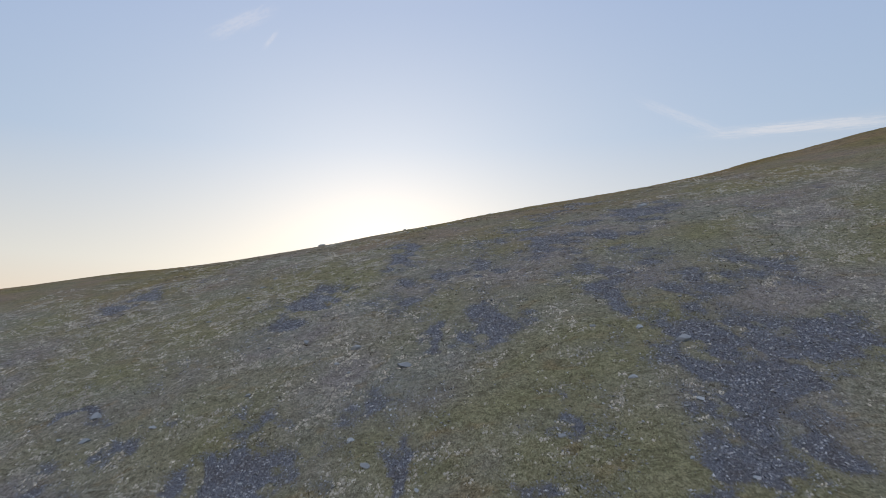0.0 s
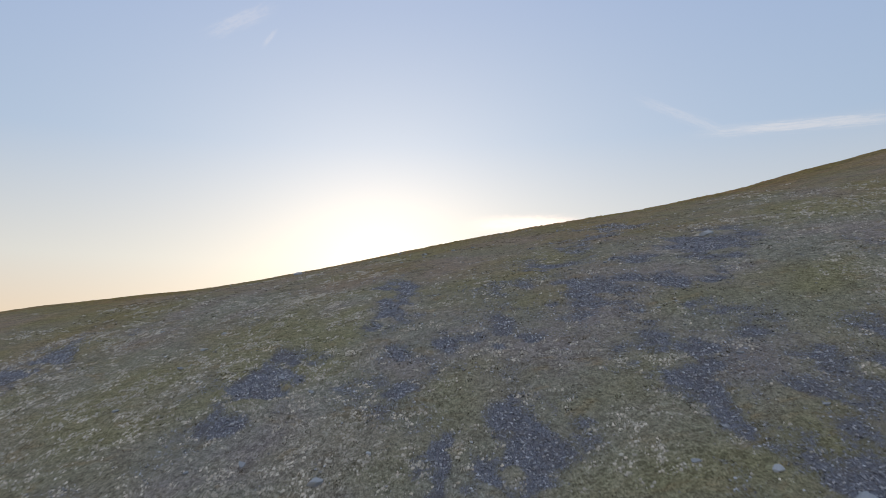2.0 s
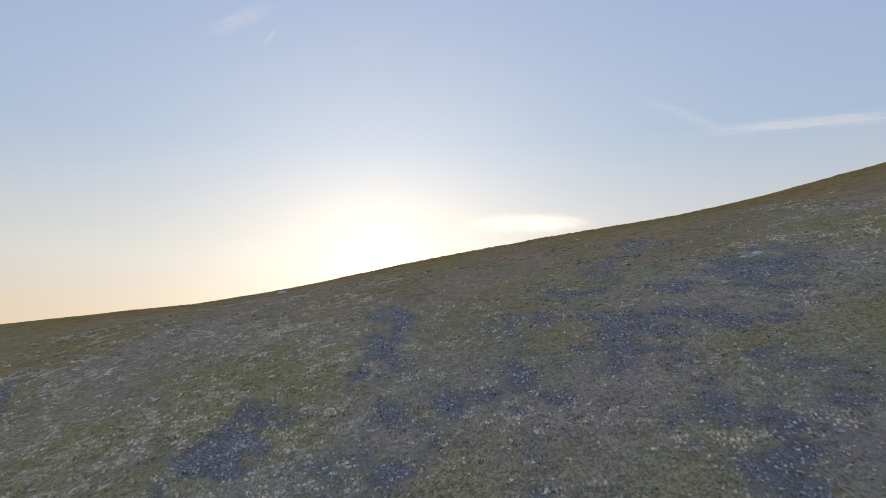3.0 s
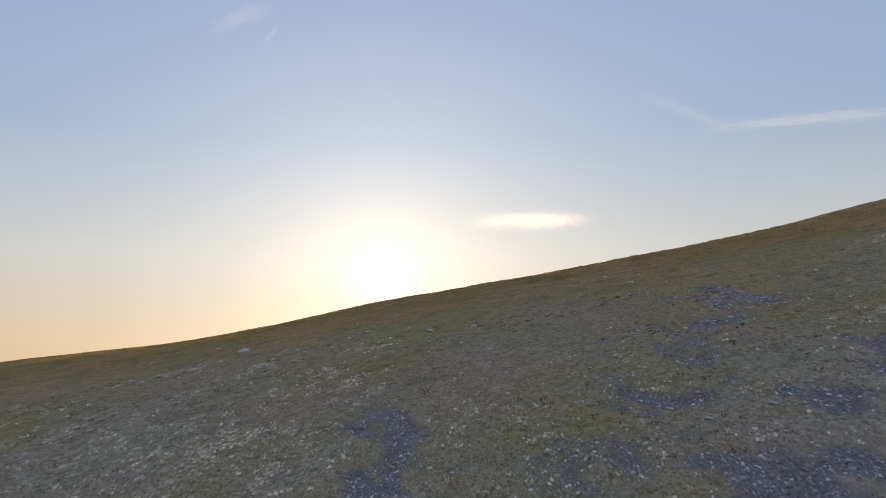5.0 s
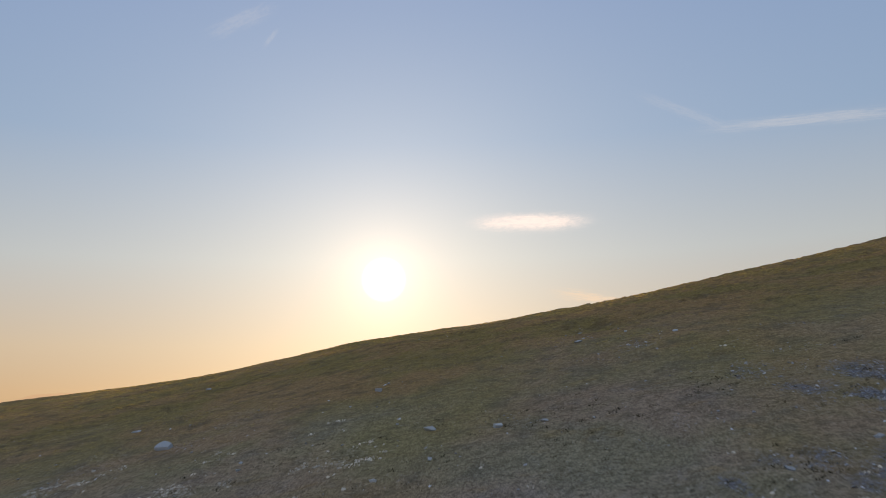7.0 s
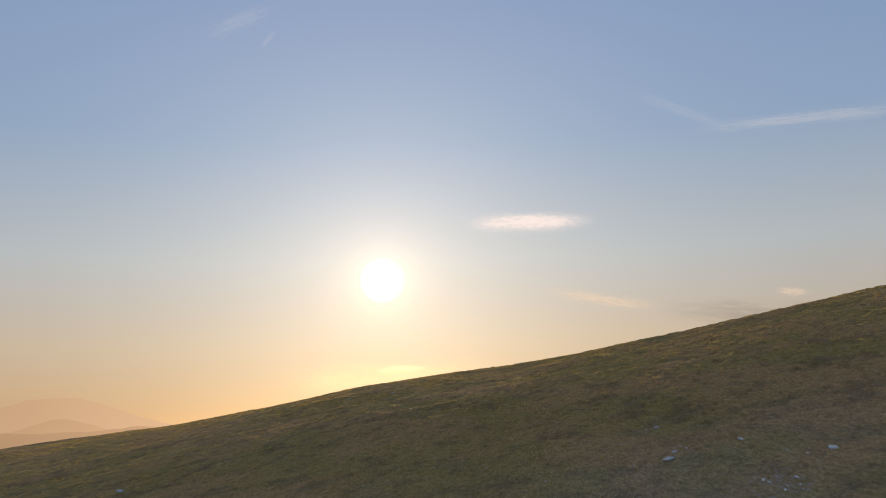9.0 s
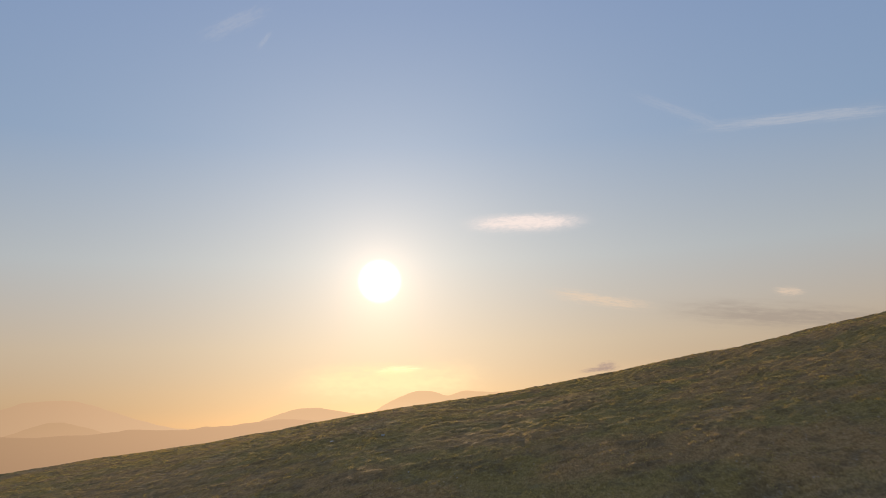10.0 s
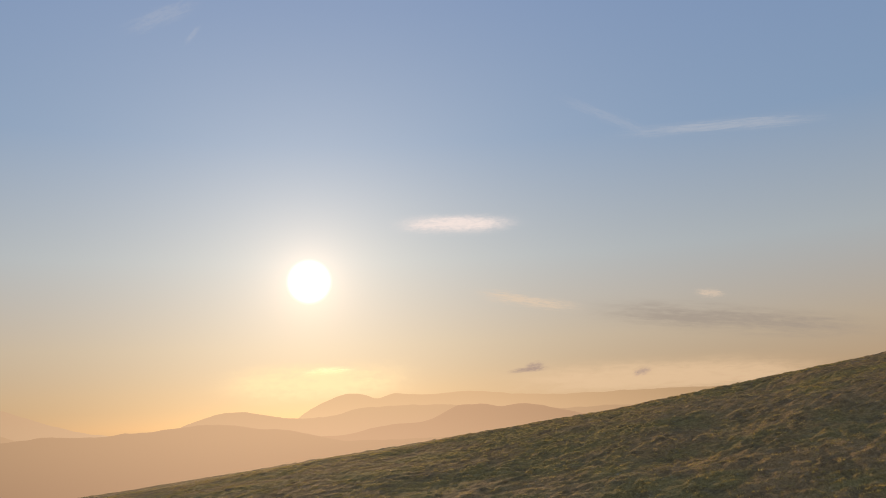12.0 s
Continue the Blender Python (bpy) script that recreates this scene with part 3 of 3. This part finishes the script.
def clumps(name, mat, x, y, r, blades, radius, height, width, label, spread=1.0):
    """Grass clumps, each a spray of tapered blades, in one mesh."""
    n = len(x)
    size = r.uniform(0.6, 1.35, (n, 1))
    z = surface(x, y)
    a = r.uniform(0, 2 * np.pi, (n, blades))
    ro = radius * np.sqrt(r.uniform(0.0, 1, (n, blades))) * size
    bx, by = x[:, None] + ro * np.cos(a) * 1.25, y[:, None] + ro * np.sin(a)
    gx1, gy1 = (hill(x + 1, y) - hill(x - 1, y)) / 2, (hill(x, y + 1) - hill(x, y - 1)) / 2
    bz = z[:, None] + (bx - x[:, None]) * gx1[:, None] + (by - y[:, None]) * gy1[:, None] - 0.03
    h = height * size * r.uniform(0.6, 1.2, (n, blades))
    lean = a + r.normal(0, 0.5, (n, blades))
    reach = h * r.uniform(0.3, spread, (n, blades))
    side = r.uniform(0, np.pi, (n, blades))
    wx, wy = np.cos(side) * width * size, np.sin(side) * width * size
    tip = np.stack([bx + reach * np.cos(lean), by + reach * np.sin(lean), bz + h], -1)
    left, right = np.stack([bx - wx, by - wy, bz], -1), np.stack([bx + wx, by + wy, bz], -1)
    verts = np.stack([left, right, tip], 2).reshape(-1, 3)
    me = mesh_of(name, verts, np.arange(len(verts)).reshape(-1, 3), mat)
    return tagged(new(name, me), label, "grass", kind="stuff")


def tussocks(name, mat, x, y, r, radius, height, label):
    """Grass tussocks: low domes with a torn, star-like outline, in one mesh."""
    n, k = len(x), 6
    size = 0.5 + 1.0 * r.uniform(0, 1, n) ** 1.5
    z = surface(x, y)
    gx1, gy1 = (hill(x + 1, y) - hill(x - 1, y)) / 2, (hill(x, y + 1) - hill(x, y - 1)) / 2
    turn = r.uniform(0, 2 * np.pi, n)
    lean = r.normal(0, 0.2, (n, 2))
    rings = []
    for reach, lift, ragged in ((1.0, -0.1, 0.55), (0.62, 0.7, 0.3)):
        a = np.arange(k) * 2 * np.pi / k + turn[:, None] + r.normal(0, 0.16, (n, k))
        q = radius * size[:, None] * reach * r.uniform(1 - ragged, 1 + ragged, (n, k))
        h = height * size[:, None] * lift * r.uniform(0.7, 1.3, (n, k))
        dx, dy = q * np.cos(a) * 1.15 + lean[:, :1] * h, q * np.sin(a) + lean[:, 1:] * h
        rings.append(np.stack([x[:, None] + dx, y[:, None] + dy, z[:, None] + dx * gx1[:, None] + dy * gy1[:, None] + h], -1))
    tip = np.stack([x, y, z + height * size], -1)[:, None]
    verts = np.concatenate(rings + [tip], 1)
    faces = []
    for c in range(k):
        p, q = c, (c + 1) % k
        faces += [(p, q, q + k), (p, q + k, p + k), (p + k, q + k, 2 * k)]
    every = np.array(faces)[None] + (np.arange(n) * (2 * k + 1))[:, None, None]
    me = mesh_of(name, verts.reshape(-1, 3), every.reshape(-1, 3), mat)
    return tagged(new(name, me), label, "grass", kind="stuff")


x, y, r = scatter(170000, -72, 72, 46, 175, lambda x, y: (straw(x, y) ** 1.4 * 0.62 * step(speckle(x, y, 1.1, 91), -0.15, 0.4) + 0.012 * (1 - step(y, 130, 165))) * (scree(x, y) < 0.4), 21)
clumps("bleached_grass", STRAW, x, y, r, 8, 0.2, 0.15, 0.028, "bleached straw-coloured grass blades on the turf")
x, y = np.repeat(x, 2), np.repeat(y, 2)
x, y = x + r.normal(0, 0.2, len(x)), y + r.normal(0, 0.17, len(y))
tussocks("bleached_tussocks", STRAW, x, y, r, 0.088, 0.08, "bleached grey-straw grass tussocks on the turf")
x, y, r = scatter(22000, -60, 60, 46, 170, lambda x, y: 0.45 * (scree(x, y) < 0.6) * step(rolling(x, y, 4.0, 2, 95), -0.3, 0.5), 25)
clumps("dark_grass", HEATH, x, y, r, 9, 0.2, 0.13, 0.035, "dark brown heath clumps between the pale grass")
x, y, r = scatter(200000, -74, 70, 170, 330, lambda x, y: (0.02 + 0.85 * step(mounds(x, y), 0.30, 0.55)) * step(y, 165, 215) * (scree(x, y) < 0.45) * (0.35 + 0.65 * step(rolling(x, y, 9.0, 3, 97), -0.5, 0.4)), 22)
clumps("olive_grass", OLIVE, x, y, r, 9, 0.17, 0.105, 0.017, "short olive and golden grass on hummocky ground")


def chip(seed):
    """The corners and faces of one small angular stone."""
    r = np.random.default_rng(seed)
    b = bmesh.new()
    bmesh.ops.create_icosphere(b, subdivisions=1, radius=1.0)
    v = np.array([p.co for p in b.verts]) * r.uniform(0.7, 1.2, (len(b.verts), 1)) * (1.0, 0.68, 0.34)
    f = np.array([[p.index for p in q.verts] for q in b.faces])
    b.free()
    return v, f


def flake(seed):
    """A smaller, simpler splinter of slate: eight uneven faces."""
    r = np.random.default_rng(100 + seed)
    v = np.array([(1, 0, 0), (0, 1, 0), (-1, 0, 0), (0, -1, 0), (0, 0, 1), (0, 0, -1)], float)
    v = (v + r.normal(0, 0.22, v.shape)) * (1.0, 0.7, 0.42)
    f = np.array([(p, (p + 1) % 4, 4) for p in range(4)] + [((p + 1) % 4, p, 5) for p in range(4)])
    return v, f


CHIPS = [chip(s) for s in range(8)]
FLAKES = [flake(s) for s in range(8)]


def rubble(name, shapes, x, y, r, lo, hi, label):
    """Many small stones in one mesh."""
    n = len(x)
    z = surface(x, y)
    size = lo + (hi - lo) * r.uniform(0, 1, n) ** 2.6
    spin, tilt = r.uniform(0, 2 * np.pi, n), r.normal(0, 0.45, n)
    kind = r.integers(0, len(shapes), n)
    verts, faces, base = [], [], 0
    for k, (v, f) in enumerate(shapes):
        m = np.where(kind == k)[0]
        p = v[None] * size[m, None, None]
        px, pz = p[..., 0] * np.cos(tilt[m, None]) - p[..., 2] * np.sin(tilt[m, None]), p[..., 0] * np.sin(tilt[m, None]) + p[..., 2] * np.cos(tilt[m, None])
        c, s = np.cos(spin[m, None]), np.sin(spin[m, None])
        q = np.stack([px * c - p[..., 1] * s + x[m, None], px * s + p[..., 1] * c + y[m, None], pz + z[m, None] + 0.15 * size[m, None]], -1)
        verts.append(q.reshape(-1, 3))
        faces.append((f[None] + (base + np.arange(len(m)) * len(v))[:, None, None]).reshape(-1, 3))
        base += len(m) * len(v)
    me = mesh_of(name, np.concatenate(verts), np.concatenate(faces), SLATE)
    return tagged(new(name, me), label, "scree", kind="stuff")


x, y, r = scatter(800000, -58, 58, 46, 235, lambda x, y: np.clip(scree(x, y) - 0.05, 0, 1) * 0.85 * (1 - 0.55 * step(y, 112, 150)) + 0.004 * (1 - step(y, 150, 200)), 23)
rubble("scree_stones", FLAKES, x, y, r, 0.045, 0.20, "loose grey slate fragments in patches of scree")

# larger loose stones, one by one
stone_meshes = [mesh_of("stone", v, f, SLATE) for v, f in CHIPS]
x, y, r = scatter(9000, -45, 45, 50, 190, lambda x, y: np.clip(scree(x, y) - 0.2, 0, 1) * 0.9 + 0.01, 24)
for px, py in list(zip(x.tolist(), y.tolist()))[:300]:
    o = new("stone", pick.choice(stone_meshes))
    s = pick.uniform(0.1, 0.2)
    o.parent = ground
    o.matrix_basis = (Matrix.Translation((px, py, float(surface(px, py)) + 0.2 * s)) @ slope_turn(px, py, pick.uniform(0, 6.28)) @ Matrix.Diagonal((s, s, s, 1)))
